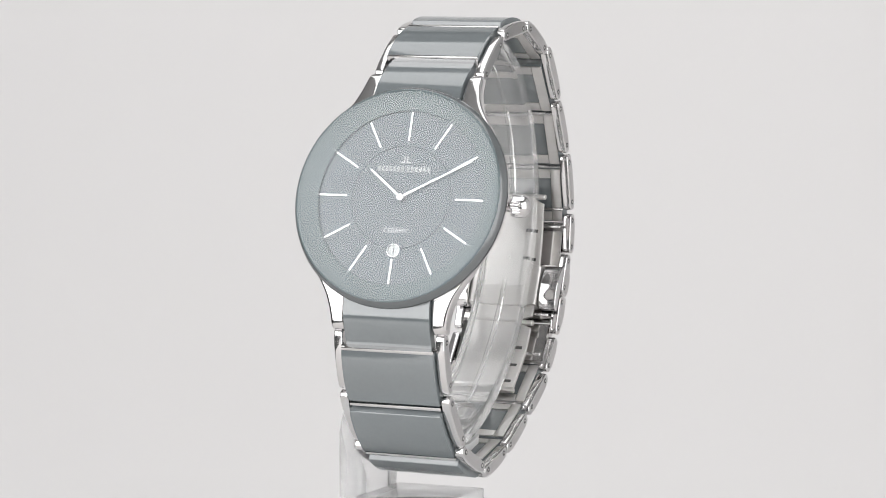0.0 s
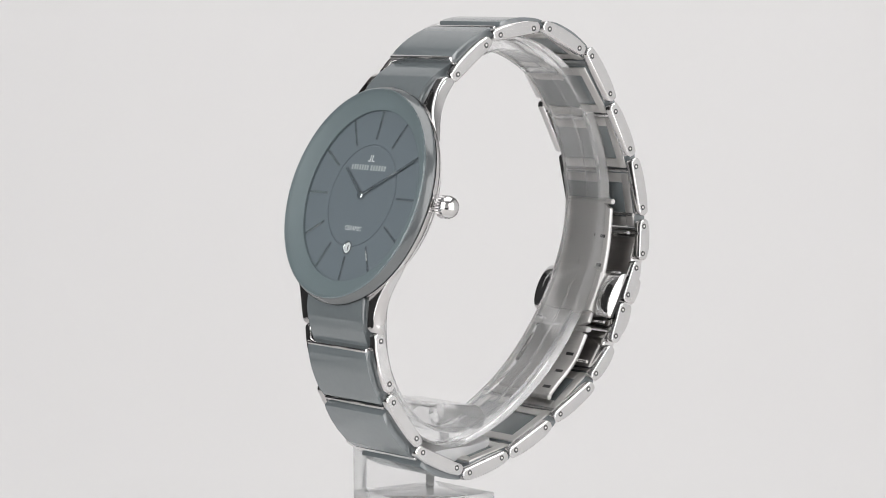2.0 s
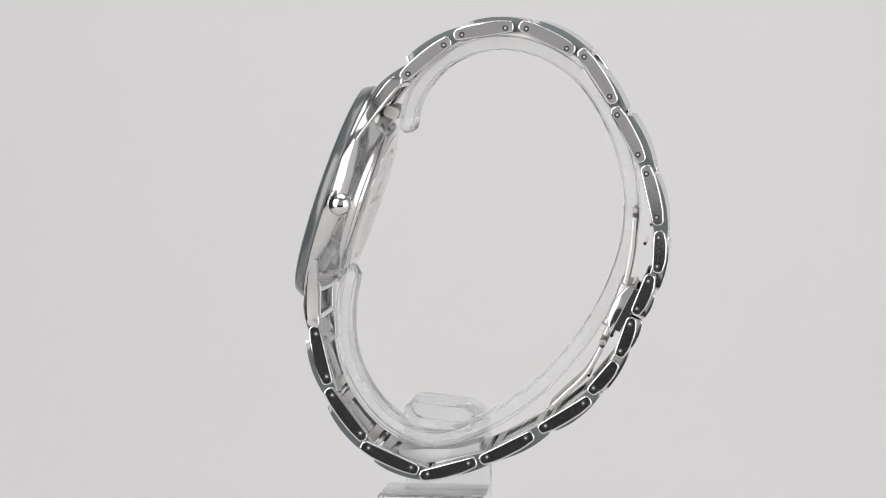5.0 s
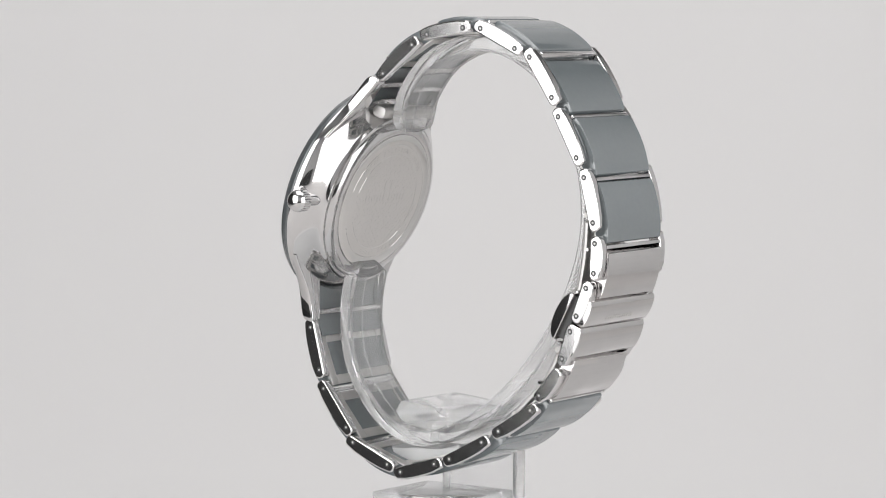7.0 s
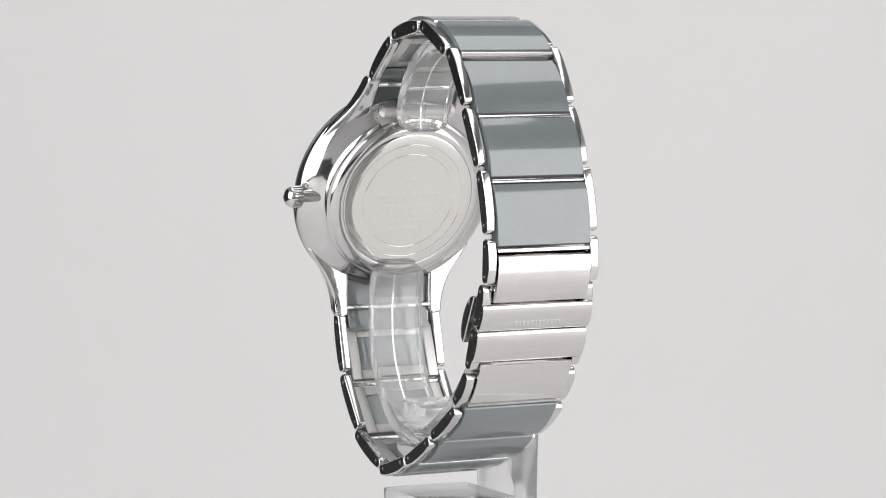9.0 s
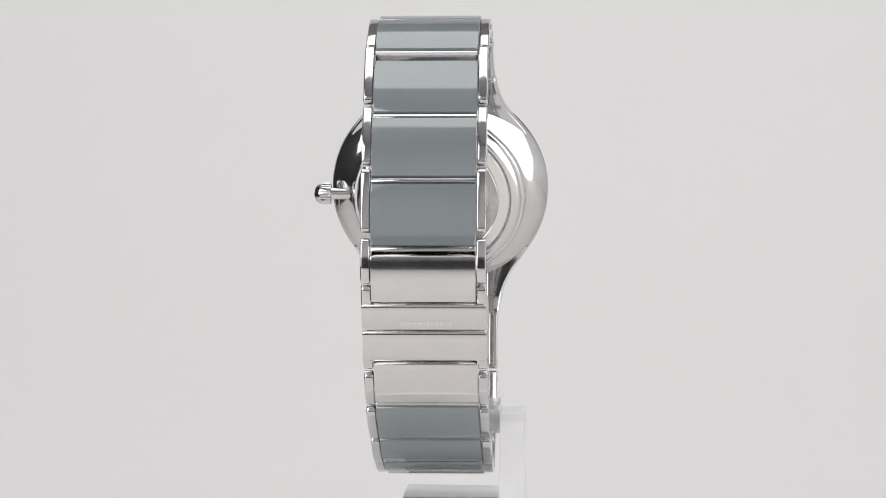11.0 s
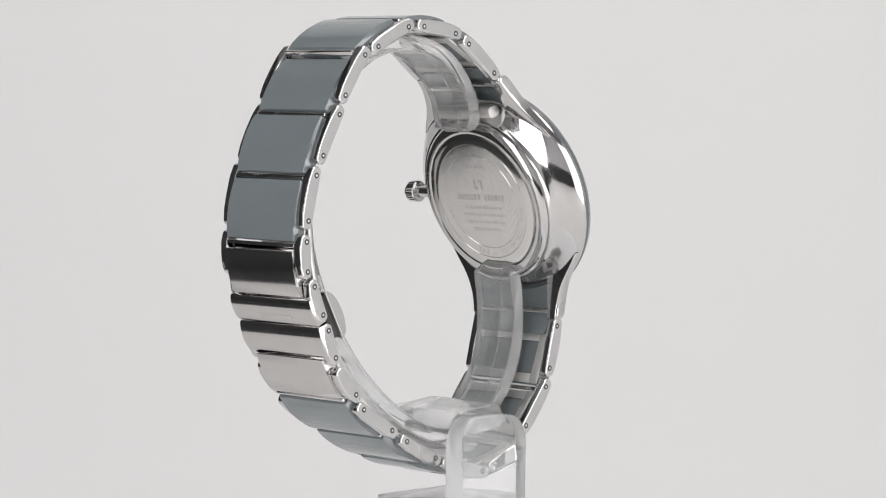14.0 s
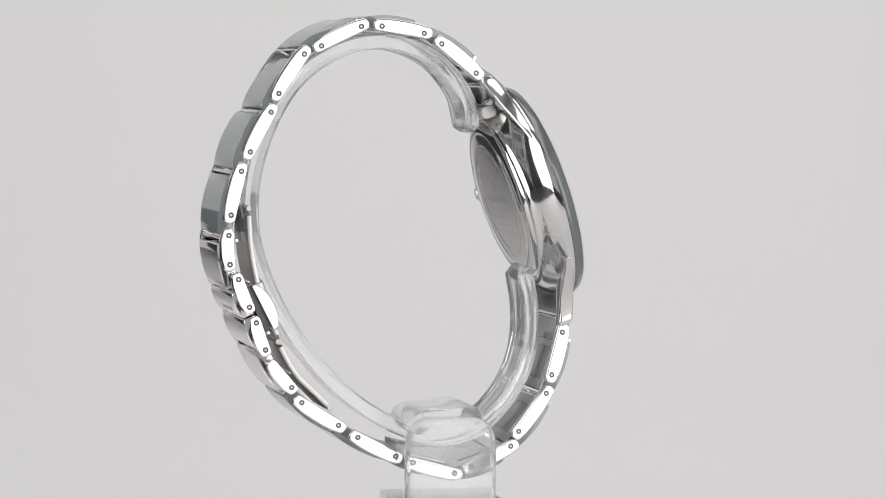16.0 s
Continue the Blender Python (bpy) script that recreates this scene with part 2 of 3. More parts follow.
def case(watch):
    body = part("case", lathe([(0, -1.1), (19.3, -1.1), (19.55, -0.9), (19.7, -0.75), (19.62, -1.4), (19.2, -2.0), (18.2, -3.1), (16.8, -4.1), (15.9, -4.7), (15.6, -5.0), (15.4, -5.5), (15.0, -5.7), (0, -5.7)]), STEEL, watch, "polished steel case", CASE)
    part("caseback", lathe([(0, -5.6), (15.0, -5.6), (14.75, -6.0), (14.35, -6.35), (13.7, -6.6), (13.1, -6.7), (12.8, -6.62), (12.72, -6.5), (0, -6.5)]), STEEL, watch, "polished steel rim of the caseback", CASE)
    plate = [(0, -6.5), (12.65, -6.5), (12.6, -6.72), (12.4, -6.78)]
    for r in (10.75, 8.9):
        plate += [(r + 0.1, -6.8), (r + 0.05, -6.765), (r - 0.05, -6.765), (r - 0.1, -6.8)]
    part("back_plate", lathe(plate + [(0, -6.8)], 128), BACK_STEEL, watch, "pale satin steel disc of the caseback", CASE, 25)
    prof = [(15.5, -0.9), (15.5, -0.38), (15.6, -0.32), (16.4, -0.15), (17.4, 0.2), (18.2, 0.56), (18.6, 0.8), (18.82, 1.06), (18.96, 1.1), (19.1, 0.98), (19.38, 0.42), (19.6, 0.0), (19.72, -0.3), (19.7, -0.5), (19.55, -0.72), (15.6, -0.72)]
    ring = part("bezel", lathe(prof, 128, True), BEZEL, watch, "blue-grey bezel ring under the crystal", CASE)
    ring.data.materials.append(BEZEL_EDGE)
    for f in ring.data.polygons:
        f.material_index = 1 if math.hypot(f.center.x, f.center.y) > 18.9 * MM else 0
    rim = [(18.4, dome(18.4)), (18.65, dome(18.65) - 0.01), (18.82, dome(18.82) - 0.05), (18.9, 1.2)]
    glass = part("crystal", lathe([(0, dome(0))] + [(r, dome(r)) for r in (3, 6, 9, 12, 14, 16, 17.5)] + rim + [(18.8, 1.15), (18.5, dome(18.5) - 0.34)] + [(r, dome(r) - 0.5) for r in (18, 16, 14, 12, 9, 6, 3)] + [(0, dome(0) - 0.5)], 128), CRYSTAL, watch, "clear domed crystal", CASE)
    glass.visible_shadow = False
    glass.data.materials.append(CLEAR_FACE)
    for f in glass.data.polygons:
        f.material_index = 1 if f.normal.z < 0.05 else 0
    for side in (1, -1):
        for end in (1, -1):
            rows = ((11.0, -0.95, -2.2, 8.1, 16.1), (12.8, -0.95, -2.6, 8.1, 14.95), (14.4, -1.0, -3.0, 8.1, 13.75), (16, -1.15, -3.4, 8.1, 12.7), (17.5, -1.4, -3.85, 8.1, 11.9), (19.5, -1.8, -4.4, 8.1, 11.2), (21.2, -2.3, -5.0, 8.1, 10.85), (22.5, -2.85, -5.45, 8.1, 10.7), (23.0, -3.35, -5.2, 8.25, 10.5))
            secs = []
            for k in range(len(rows) - 1):
                for step in range(3 if k < len(rows) - 2 else 1):
                    f = step / 3
                    before, a, b, after = rows[max(k - 1, 0)], rows[k], rows[k + 1], rows[min(k + 2, len(rows) - 1)]
                    secs.append([0.5 * (2 * q + (r - p) * f + (2 * p - 5 * q + 4 * r - w) * f * f + (3 * q - p - 3 * r + w) * f ** 3) for p, q, r, w in zip(before, a, b, after)])
            secs.append(rows[-1])
            secs = [[(side * ((xo + xi) / 2 + a), end * u, (wf + wb) / 2 + b + (-0.15 if end < 0 else -0.5) * max(0, u - 12) / 10) for a, b in rounded(xo - xi, wf - wb, 0.55, 5)] for u, wf, wb, xi, xo in secs]
            part("lug", loft(secs), STEEL, watch, "polished steel lug", CASE, 40)
    for end, lift in ((1, -0.5), (-1, 0.0)):
        top = [(16.0, -1.0), (18.5, -1.05), (20.5, -1.5), (22.5, -2.5), (24.2, -3.7), (25.9, -5.1)]
        prof = smooth_path(top, 4)
        low = [Vector((p.x - 0.6, p.y - 1.7)) for p in reversed(prof)]
        outline = [(end * p.x, p.y + lift * (p.x - 16) / 9) for p in prof + low]
        part("end_link", prism(outline, -8.0, 8.0, 0.25), CERAMIC, watch, "curved grey ceramic end link", CASE, 50)
        part("spring_bar", turned_x(0.55, -8.4, 8.4), STEEL, watch, "", CASE @ Matrix.Translation(Vector((0, end * 21.6, -4.6 + lift * 0.6)) * MM))
    part("end_link_hook", prism([(16.7 + p, -5.3 + q) for p, q in rounded(2.2, 2.8, 0.9)], -7.0, 7.0, 0.4), SATIN, watch, "rounded steel hook of the end link", CASE)
    # crown: fluted barrel with a domed end
    bm = bmesh.new()
    n, rings = 72, []
    for x, r, flute in ((16.0, 1.1, 0), (19.7, 1.1, 0), (19.75, 1.7, 0), (19.9, 1.98, 1), (21.4, 1.98, 1), (21.7, 1.9, 0), (22.2, 1.65, 0), (22.6, 1.2, 0), (22.8, 0.75, 0), (22.88, 0.3, 0)):
        rings.append([bm.verts.new((x, (r - flute * 0.14 * (i % 3 == 0)) * math.cos(2 * math.pi * i / n), (r - flute * 0.14 * (i % 3 == 0)) * math.sin(2 * math.pi * i / n))) for i in range(n)])
    for a, b in zip(rings, rings[1:]):
        for i in range(n):
            bm.faces.new((a[i], a[(i + 1) % n], b[(i + 1) % n], b[i]))
    bm.faces.new(rings[-1])
    part("crown", bm, STEEL, watch, "fluted polished steel crown", CASE @ Matrix.Translation(Vector((0, 0, -3.4)) * MM))
    return body


def turned_x(r, x0, x1, n=14):
    return prism([(r * math.cos(2 * math.pi * i / n), r * math.sin(2 * math.pi * i / n)) for i in range(n)], x0, x1, r * 0.2, 1)


def bar(length, wide, high, taper=1.0):
    """A faceted bar along y from the origin, roof-shaped on top."""
    w0, w1 = wide / 2, wide / 2 * taper
    secs = []
    for y, w in ((0, w0), (length, w1)):
        secs.append([(-w, y, 0), (w, y, 0), (w, y, high * 0.7), (w * 0.8, y, high), (-w * 0.8, y, high), (-w, y, high * 0.7)])
    return loft(secs)


def dial(watch):
    d = part("dial", lathe([(0, 0), (9.0, 0), (9.1, -0.15), (9.25, -0.15), (9.35, 0.0), (15.5, 0), (15.5, -0.5), (0, -0.5)], 128), DIAL, watch, "slate blue-grey dial with a fine ring groove", DIAL_AT, 20)
    for h in range(12):
        a = radians(-30 * h)
        r0 = 11.0 if h == 6 else 10.2
        spin = Matrix.Rotation(a, 4, "Z") @ Matrix.Translation((0, r0 * MM, 0.0))
        part("hour_marker", bar(15.3 - r0, 0.42, 0.22), STEEL, d, "applied steel baton", spin)
    hub = lathe([(0, 0), (0.75, 0), (0.75, 0.55), (0.6, 0.66), (0, 0.68)], 24)
    part("hand_hub", hub, STEEL, d)
    hour = Matrix.Rotation(radians(52.5), 4, "Z") @ Matrix.Translation((0, -0.4 * MM, 0.28 * MM))
    part("hour_hand", bar(8.2, 0.55, 0.16, 0.8), STEEL, d, "slim polished steel hour hand", hour)
    minute = Matrix.Rotation(radians(-61.5), 4, "Z") @ Matrix.Translation((0, -0.4 * MM, 0.42 * MM))
    part("minute_hand", bar(14.6, 0.52, 0.16, 0.6), STEEL, d, "slim polished steel minute hand", minute)
    at = Matrix.Translation(Vector((0, -9.4, 0)) * MM)
    part("date_ring", lathe([(0.95, 0.02), (0.95, 0.15), (1.05, 0.24), (1.2, 0.22), (1.25, 0.02)], 32, True), STEEL, d, "polished steel ring round the date", at)
    part("date_disc", lathe([(0, 0.03), (0.97, 0.03), (0.97, 0.01), (0, 0.01)], 32), WHITE, d, "white date disc", at)
    part("date_mark", box(-0.1, 0.12, -0.5, 0.5, 0.035, 0.045), INK, d, "", at)
    # maker's mark as plain bars
    part("emblem", box(-0.42, -0.22, 6.35, 7.4, 0.01, 0.06), WHITE, d, "white printed emblem")
    part("emblem", box(0.12, 0.32, 6.35, 7.4, 0.01, 0.06), WHITE, d)
    part("emblem", box(-0.95, -0.22, 6.2, 6.4, 0.01, 0.06), WHITE, d)
    part("emblem", box(0.12, 0.95, 6.2, 6.4, 0.01, 0.06), WHITE, d)
    x = -5.15
    for w in [0.46] * 7 + [0] + [0.5] * 6:
        if w:
            part("name_bar", box(x, x + w, 4.65, 5.6, 0.01, 0.05), PRINT, d)
        x += w + 0.27 if w else 0.35
    word(d, "CERAMIC", 1.15, Matrix.Translation(Vector((0, -6.25, 0.02)) * MM), WHITE)


def word(parent, text, size, at, mat, name="lettering"):
    cu = bpy.data.curves.new(name, "FONT")
    cu.body, cu.size, cu.extrude, cu.align_x = text, size * MM, 0.02 * MM, "CENTER"
    tmp = bpy.data.objects.new(name, cu)
    scene.collection.objects.link(tmp)
    me = bpy.data.meshes.new_from_object(tmp.evaluated_get(bpy.context.evaluated_depsgraph_get()))
    bpy.data.objects.remove(tmp)
    me.materials.clear()
    me.materials.append(mat)
    ob = new(name, me)
    ob.parent, ob.matrix_basis = parent, at
    return ob


# pins of the bracelet's links in the watch's mid plane: (y, z) at both ends of each link
LINKS = [((-4.3, -6.8), (1.9, -1.75), "c"), ((5.1, 0.07), (12.6, 1.26), "c"), ((16.3, 1.16), (23.3, -2.2), "c"),
         ((26.35, -3.65), (30.8, -10.4), "c"), ((32.15, -13.6), (35.77, -20.4), "c"), ((37.3, -23.7), (39.1, -31.2), "c"),
         ((39.5, -34.7), (39.3, -39.7), "s"), ((37.8, -42.3), (35.9, -47.1), "w"), ((34.7, -49.8), (33.1, -54.5), "w"), ((31.6, -57.4), (28.5, -61.1), "s"),
         ((26.7, -63.8), (20.2, -67.9), "c"), ((16.75, -70.1), (10.0, -73.6), "c"), ((6.74, -74.75), (-0.43, -76.8), "c"),
         ((-3.4, -75.7), (-10.9, -72.4), "c"), ((-12.4, -69.8), (-17.4, -63.2), "c"), ((-18.4, -59.9), (-20.3, -52.4), "c")]


def plate_outline(length, low, high, bulge, r=0.8, k=4):
    """Side plate: rounded ends, slightly arched outer edge, in (along, out)."""
    pts = []
    h = length / 2
    for cx, cy, a0 in ((h - r, high - r, 0), (-h + r, high - r, 90), (-h + r, low + r, 180), (h - r, low + r, 270)):
        for i in range(k + 1):
            a = radians(a0 + 90 * i / k)
            pts.append((cx + r * math.cos(a), cy + r * math.sin(a)))
        if a0 == 0:
            for i in range(1, 6):
                s = (h - r) * (1 - 2 * i / 6)
                pts.append((s, high + bulge * (1 - (s / h) ** 2)))
    return pts


def seams():
    """Where the centre pieces meet, along the line of pins: each lies further from the case than the gap of the side plates."""
    a = [Vector(p) for p, _, _ in LINKS]
    b = [Vector(q) for _, q, _ in LINKS]
    t = [(q - p).normalized() for p, q in zip(a, b)]
    away = [2.8] * 6 + [3.0, 0.0, -2.2, -2.0] + [-2.6] * 5
    out = [a[0] + 1.25 * t[0]]
    for k, d in enumerate(away):
        out.append((b[k] + a[k + 1]) / 2 + d * (t[k + 1] if d > 0 else t[k]))
    return out + [b[-1] - 1.05 * t[-1]]


def frame_of(p, q):
    """A pose in the mid plane at the middle of p and q: y along, z outwards."""
    t = (q - p).normalized()
    mid = (p + q) / 2
    return Matrix(((1, 0, 0, 0), (0, t.x, -t.y, mid.x * MM), (0, t.y, t.x, mid.y * MM), (0, 0, 0, 1)))


OUTER = 10.35     # half the bracelet's width


def link(watch, a, b, sort, start, end, upper, corners, joins_case=False):
    a, b = Vector(a), Vector(b)
    span = (b - a).length
    at, plates = frame_of(start, end), frame_of(a, b)
    to_plates = at.inverted() @ plates
    inv = at.inverted()
    h = (end - start).length / 2 - (0.42 if sort == "c" else 0.12)
    mid = 0.36 * (-1 if upper else 1) if sort == "c" else 0
    wide, high = 8.6, 1.35
    edge, arch = (0.05, 0.65) if sort == "c" else (0.05, 0.4)
    # lift the piece until it covers the pins that it spans
    lift = 0.0
    for q in corners:
        v = inv @ Vector((0, q.x * MM, q.y * MM)) / MM
        if abs(v.y) < h:
            lift = max(lift, v.z + 1.25 - (high + edge + arch * (1 - (v.y / h) ** 2)))
    lift += 0.28
    at = at @ Matrix.Translation((0, 0, lift * MM))
    to_plates = at.inverted() @ plates
    top = [(mid + h - 0.12 - (2 * h - 0.24) * i / 12, high + edge + arch * (1 - ((i - 6) / 6) ** 2)) for i in range(13)]
    outline = [(mid + h, -0.55), (mid + h, high + edge - 0.2)] + top + [(mid - h, high + edge - 0.2), (mid - h, -0.55), (mid - h + 0.2, -0.75), (mid + h - 0.2, -0.75)]
    if sort == "c":
        body = part("link", prism(outline, -wide, wide, 0.22), CERAMIC, watch, "grey ceramic bracelet link", at, 40)
    elif sort == "s":
        body = part("link", prism(outline, -wide, wide, 0.18), BRUSHED, watch, "polished steel clasp link", at, 40)
    else:
        body = part("link", prism(outline, -OUTER + 0.06, OUTER - 0.06, 0.3), BRUSHED, watch, "full-width polished steel clasp link", at, 40)
    whole = span + (3.1 if sort == "c" else 2.5)
    plate = plate_outline(whole, -1.05, 1.1, 0.4, 0.95, 6)
    for s in (1, -1):
        x0, x1 = sorted((s * (wide + 0.14), s * OUTER))
        part("side_plate", pillow(plate, x0, x1, 0.28), STEEL, body, "polished steel side plate", to_plates, 17)
        for e in (span / 2, -span / 2):
            if sort == "s" and span < 4.9 and e < 0:
                continue
            sock = to_plates @ Matrix.Translation(Vector((s * OUTER, e, -0.1)) * MM)
            part("pin_socket", turned_x(0.5, -0.03, 0.03, 16), DARK_STEEL, body, "dark ring round the pin", sock)
            part("pin", turned_x(0.24, -0.06, 0.05, 12), SATIN, body, "", sock)
    if sort == "c":
        far = (end - start).length / 2 * (1 if upper else -1)
        part("cross_bar", box(-wide, wide, far - 0.33 - (0.12 if upper else -0.12), far + 0.33 - (0.12 if upper else -0.12), -0.7, high - 0.15, 0.2), STEEL, body, "polished steel cross bar")
        if joins_case:
            near = (end - start).length / 2 * (-1 if upper else 1)
            part("cross_bar", box(-wide, wide, near - 0.38, near + 0.38, -0.7, high + 0.1, 0.25), STEEL, body, "polished steel cross bar")
        for s in (1, -1):
            x0, x1 = sorted((s * 6.7, s * wide))
            part("inner_rail", box(x0, x1, mid - h + 0.2, mid + h - 0.2, -1.05, -0.74, 0.1), SATIN, body)
            part("inner_bar", box(-6.6, 6.6, mid + s * (h - 1.1) - 0.85, mid + s * (h - 1.1) + 0.85, -1.0, -0.72, 0.1), SATIN, body)
    if sort == "w" and upper:
        x = -4.6
        for w in (0.5, 0.4, 0.5, 0.5, 0.4, 0.5, 0.3, 0.6, 0.5, 0.5, 0.4, 0.5):
            part("engraved_bar", box(x, x + w, 0.5, 1.2, high + 0.2, high + edge + arch + 0.02), FAINT, body)
            x += w + 0.27
    return body


def clasp(watch):
    upper = smooth_path([(35.2, -30.3), (34.6, -38.0), (32.8, -46.0), (29.6, -53.5)], 6)
    lower = smooth_path([(30.0, -53.5), (27.0, -59.0), (23.0, -63.0), (20.8, -65.2)], 6)
    for path in (upper, lower):
        blade = part("clasp_blade", ribbon(path, rounded(12.5, 0.9, 0.3, 2)), SATIN, watch, "curved folding clasp blade in polished steel")
        for end in (path[0], path[-1]):
            part("hinge_pin", turned_x(0.5, -6.5, 6.5), SATIN, blade, "", Matrix.Translation(Vector((0, end.x, end.y)) * MM))
        for k in (5, 9, 14):
            if k < len(path):
                q, q2 = path[k], path[k - 1]
                t = (q - q2).normalized()
                nrm = Vector((-t.y, t.x))
                m = Matrix(((1, 0, 0, 0), (0, t.x, nrm.x, (q.x - 0.46 * nrm.x) * MM), (0, t.y, nrm.y, (q.y - 0.46 * nrm.y) * MM), (0, 0, 0, 1)))
                part("slot", box(3.4, 5.4, -0.3, 0.3, -0.03, 0.03), DARK_STEEL, blade, "dark slot", m)
    core = smooth_path([(34.3, -42.8), (32.7, -47.2), (30.8, -51.2)], 6)
    part("clasp_box", ribbon(core, rounded(13.5, 3.0, 0.6, 3)), SATIN, watch, "steel catch box inside the bracelet")
    a, b = Vector((35.2, -43.2)), Vector((31.2, -51.0))
    t = (b - a).normalized()
    nrm = Vector((-t.y, t.x))
    mid = (a + b) / 2
    for s in (1, -1):
        m = Matrix(((1, 0, 0, 0), (0, t.x, nrm.x, mid.x * MM), (0, t.y, nrm.y, mid.y * MM), (0, 0, 0, 1)))
        x0, x1 = sorted((s * 7.0, s * 10.5))
        shell = [(4.4 * math.cos(radians(180 + 15 * k)), 0.1 + 1.85 * math.sin(radians(180 + 15 * k))) for k in range(13)]
        button = part("push_button", pillow([(-4.4, 0.4)] + shell + [(4.4, 0.4)], x0, x1, 0.3), STEEL, watch, "curved polished steel push button of the clasp", m, 25)
        x0, x1 = sorted((s * 6.6, s * 9.6))
        # Dark block stands in for the shade between button and side plates.
        part("button_gap_shade", prism([(-3.9, 0.35), (3.9, 0.35), (3.9, 1.6), (-3.9, 1.6)], x0, x1), DARK_STEEL, button, "dark block for the shade in the gap behind the push button")
    for y, z in ((38.1, -32.6), (37.0, -35.9), (35.0, -43.2), (31.4, -52.0), (27.5, -59.0)):
        part("hinge_bar", turned_x(0.32, -5.0, OUTER - 1.5), STEEL, watch, "polished steel hinge bar", Matrix.Translation(Vector((0, y, z)) * MM))


def caseback_writing(watch):
    rng = random.Random(4)
    back = CASE @ Matrix.Translation(Vector((0, 0, -6.8)) * MM) @ Matrix.Rotation(math.pi, 4, "Y")
    for text, first in (("WATER RESISTANT 5ATM", 56), ("ALL STAINLESS STEEL", -98)):
        for i, ch in enumerate(text):
            if ch != " ":
                at = back @ Matrix.Rotation(radians(first - i * 5.7), 4, "Z") @ Matrix.Translation(Vector((0, 9.4, 0.0)) * MM)
                word(watch, ch, 1.25, at, ENGRAVED)
    # the maker's emblem and name as plain bars, then rows of small unreadable lettering
    for b in ((-1.1, -0.65, 2.3, 4.0), (0.65, 1.1, 2.3, 4.0), (-0.65, -0.1, 2.3, 2.65), (0.1, 0.65, 3.65, 4.0)):
        part("emblem", box(*b, -0.02, 0.03), ENGRAVED, watch, "engraved emblem on the caseback", back)
    for k in range(14):
        if k != 7:
            part("name_bar", box(-6.0 + 0.86 * k, -5.45 + 0.86 * k, 0.2, 1.3, -0.02, 0.03), ENGRAVED, watch, "", back)
    for y, w in ((6.6, 2.2), (-1.2, 4.6), (-2.6, 5.4), (-4.0, 4.8), (-5.4, 3.6)):
        x = -w
        while x < w:
            run = rng.uniform(0.5, 1.9)
            part("engraved_bar", box(x, min(x + run, w), y - 0.26, y + 0.26, -0.02, 0.015), FAINT, watch, "", back)
            x += run + 0.4
    # fine crossed hatching over the centre
    bm = bmesh.new()
    for k in range(-10, 11):
        half = math.sqrt(8.7 ** 2 - (k * 0.84) ** 2)
        for turn in (45, -45):
            m = Matrix.Rotation(radians(turn), 4, "Z") @ Matrix.Translation((0, k * 0.84, 0.0)) @ Matrix.Diagonal((half * 2, 0.045, 0.01, 1))
            bmesh.ops.create_cube(bm, size=1, matrix=m)
    tagged(part("hatching", bm, FAINT, watch, "", back), "fine crossed hatching", kind="stuff")


def wristwatch():
    watch = holder("wristwatch", "polished steel and grey ceramic wristwatch closed round a clear stand", "wristwatch")
    case(watch)
    dial(watch)
    seam = seams()
    corners = [Vector(p) for l in LINKS for p in l[:2]] + [(Vector(l[1]) + Vector(n[0])) / 2 for l, n in zip(LINKS, LINKS[1:])]
    for i, (a, b, sort) in enumerate(LINKS):
        link(watch, a, b, sort, seam[i], seam[i + 1], i < 8, corners, i in (0, len(LINKS) - 1))
    clasp(watch)
    caseback_writing(watch)
    return watch


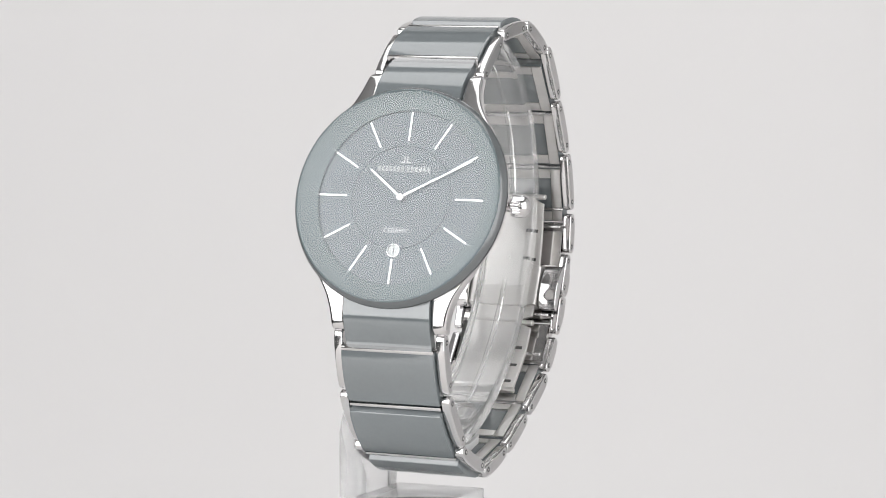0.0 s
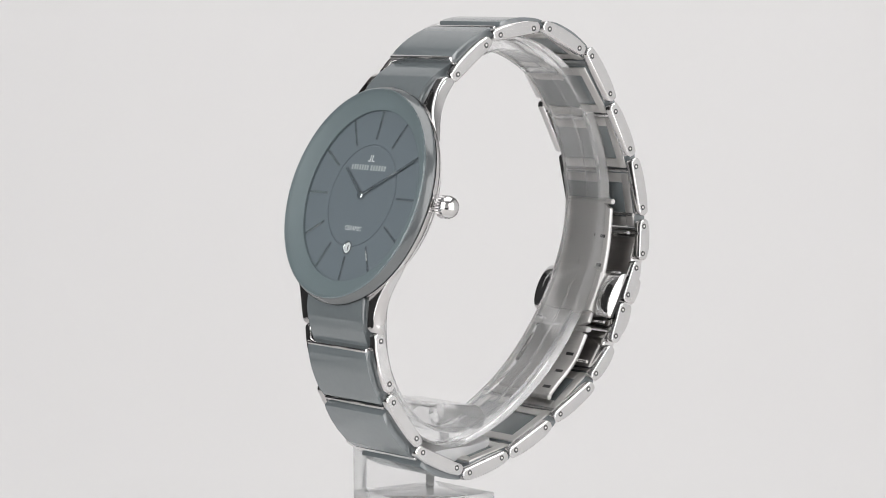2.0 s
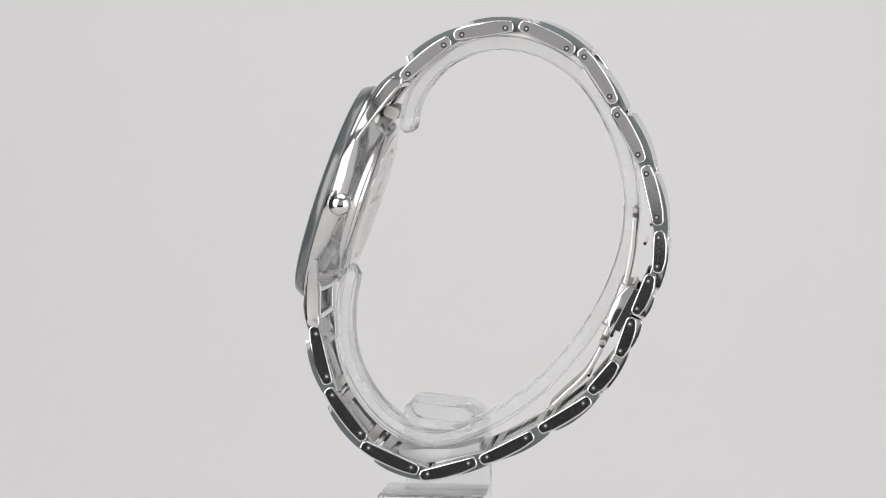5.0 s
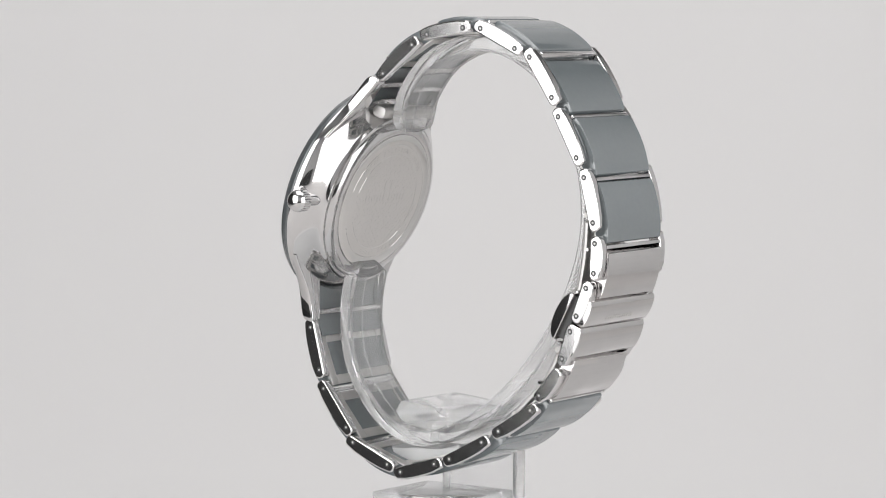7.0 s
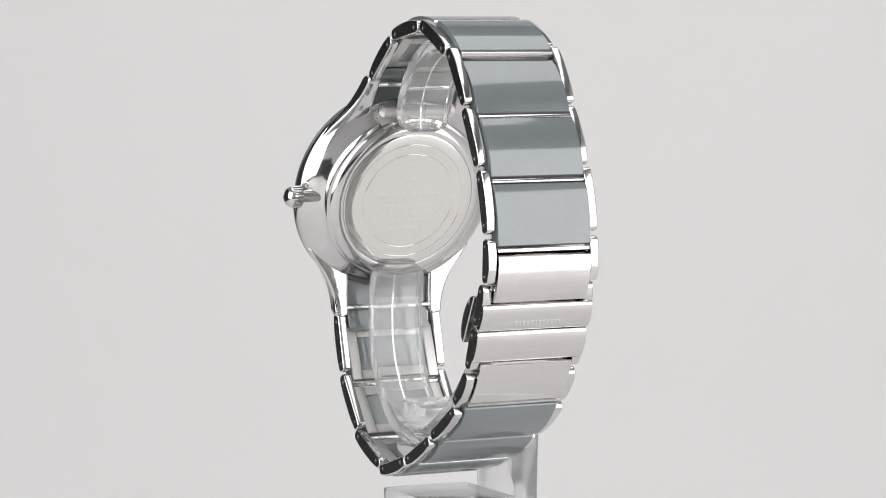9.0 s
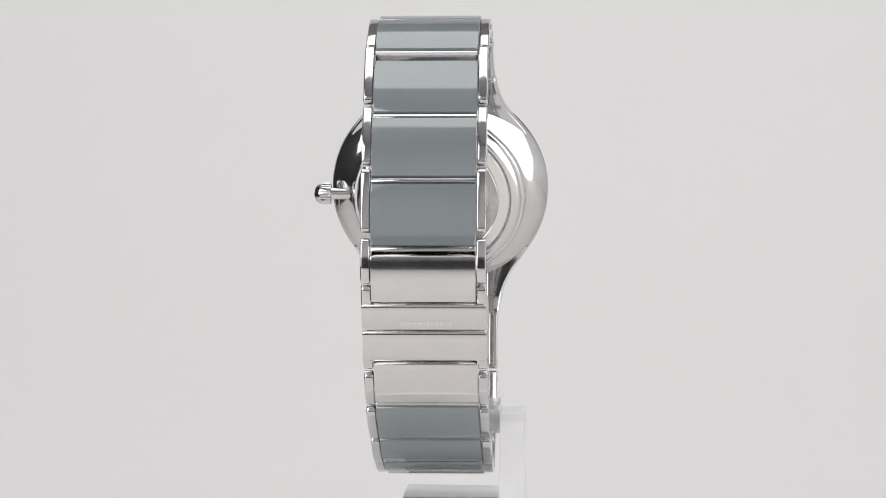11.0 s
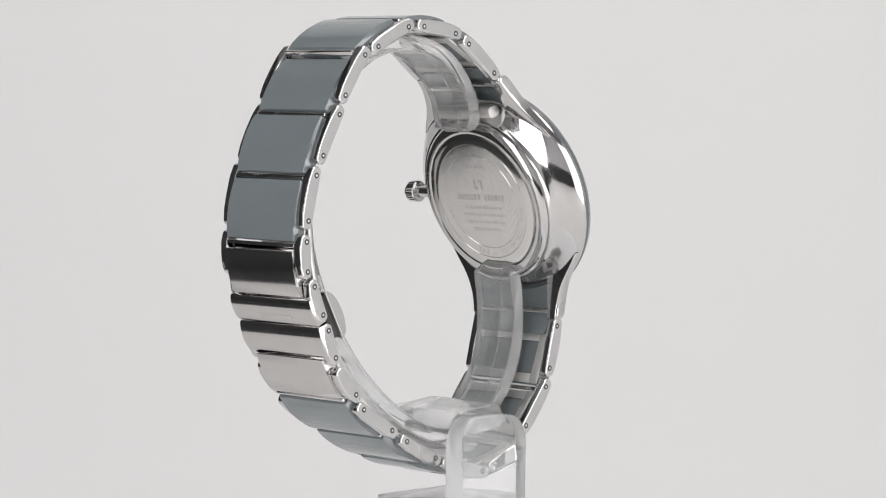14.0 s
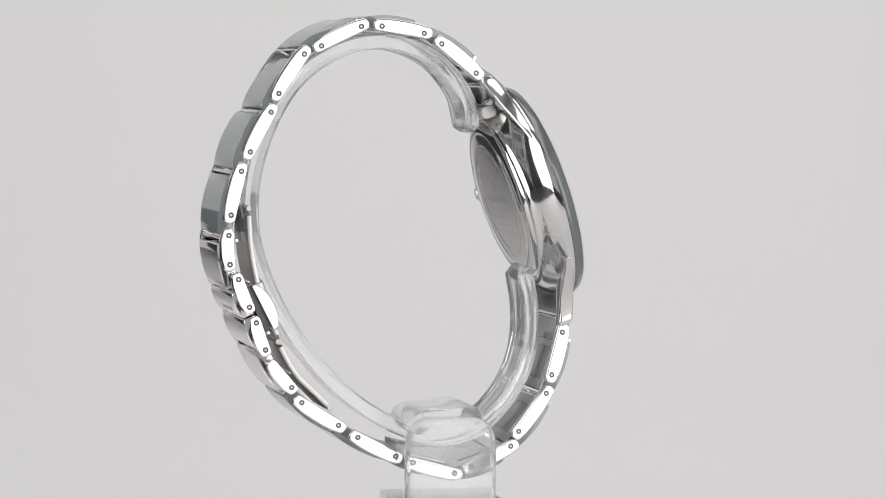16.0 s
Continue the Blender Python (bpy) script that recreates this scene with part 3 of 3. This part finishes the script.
# ---- the stand ----
def watch_stand():
    stand = holder("watch_stand", "clear acrylic display stand with an open ring", "display stand")
    loop = [(-5.3, -17.4), (-5.0, -14.0), (-3.6, -10.0), (0.8, -4.8), (7.0, -1.9), (13.5, -1.4), (20.3, -3.5), (26.8, -8.4), (31.6, -16.4), (34.2, -25.2), (34.4, -34.0), (32.1, -42.6),
            (27.7, -51.2), (21.9, -58.9), (15.2, -65.0), (7.6, -69.5), (0.0, -71.6), (-7.0, -69.5), (-12.6, -64.0), (-15.8, -57.0), (-16.4, -49.0), (-15.0, -41.0)]
    path = smooth_path(loop, 5)
    hw, th = 4.9, 1.2
    outline = [(-hw, th - 0.3), (-hw + 0.3, th), (-0.5, th), (-0.3, th - 0.35), (0.3, th - 0.35), (0.5, th), (hw - 0.3, th), (hw, th - 0.3),
               (hw, -th), (hw - 0.3, -th - 0.3), (hw - 1.1, -th - 0.3), (hw - 1.4, -th), (-hw + 1.4, -th), (-hw + 1.1, -th - 0.3), (-hw + 0.3, -th - 0.3), (-hw, -th)]
    part("ring", ribbon(path, outline, 3.5), ACRYLIC, stand, "open clear acrylic ring", None, 35)
    part("under_plate", prism([(-6.4, -73.2), (-5.6, -75.4), (-3, -75.9), (5, -75.0), (8.2, -73.9), (8.4, -71.8), (4, -73.0), (-2, -73.6)], -4.4, 4.4, 0.4), FROSTED, stand, "milky plate under the ring", None, 40)
    slab = [(1.0 + p - 0.06 * q, -67.5 + q - 0.1 * p) for p, q in rounded(12.6, 4.2, 1.9, 6)]
    part("arm", prism(slab, -11.95, 4.4, 1.0, 4), CLEAR, stand, "clear arm through the ring", None, 40)
    head = [(-6.7, -88.2)] + [(-2.9 - 3.8 * math.cos(radians(15 * k)), -71.0 + 4.6 * math.sin(radians(15 * k))) for k in range(7)]
    head += [(4.9 + 3.8 * math.sin(radians(15 * k)), -71.0 + 4.6 * math.cos(radians(15 * k))) for k in range(7)] + [(8.7, -88.2)]
    part("post", prism(head, -16.4, -12.0, 0.5, 3), CLEAR, stand, "clear upright post with a rounded head", None, 40)
    part("foot", box(-11.9, 5.2, -10.0, 9.0, -88.1, -81.6, 0.5), CLEAR, stand, "clear foot block", None, 40)
    return stand


studio()
WATCH = wristwatch()
STAND = watch_stand()


def motions():
    """Watch and stand turn together on the turntable."""
    lean = Matrix.Translation((0.00068, 0, 0)) @ pose(0, 0, 0, 0, 0.54, 0)
    rows = [(t / 2, pose(0, 0, 0, 0, 0, TURN_START + TURN_RATE * t / 2)) for t in range(33)]
    walk(WATCH, [(t, m @ lean) for t, m in rows])
    walk(STAND, [(t, m @ Matrix.Translation((0.0005, 0, 0))) for t, m in rows])


motions()
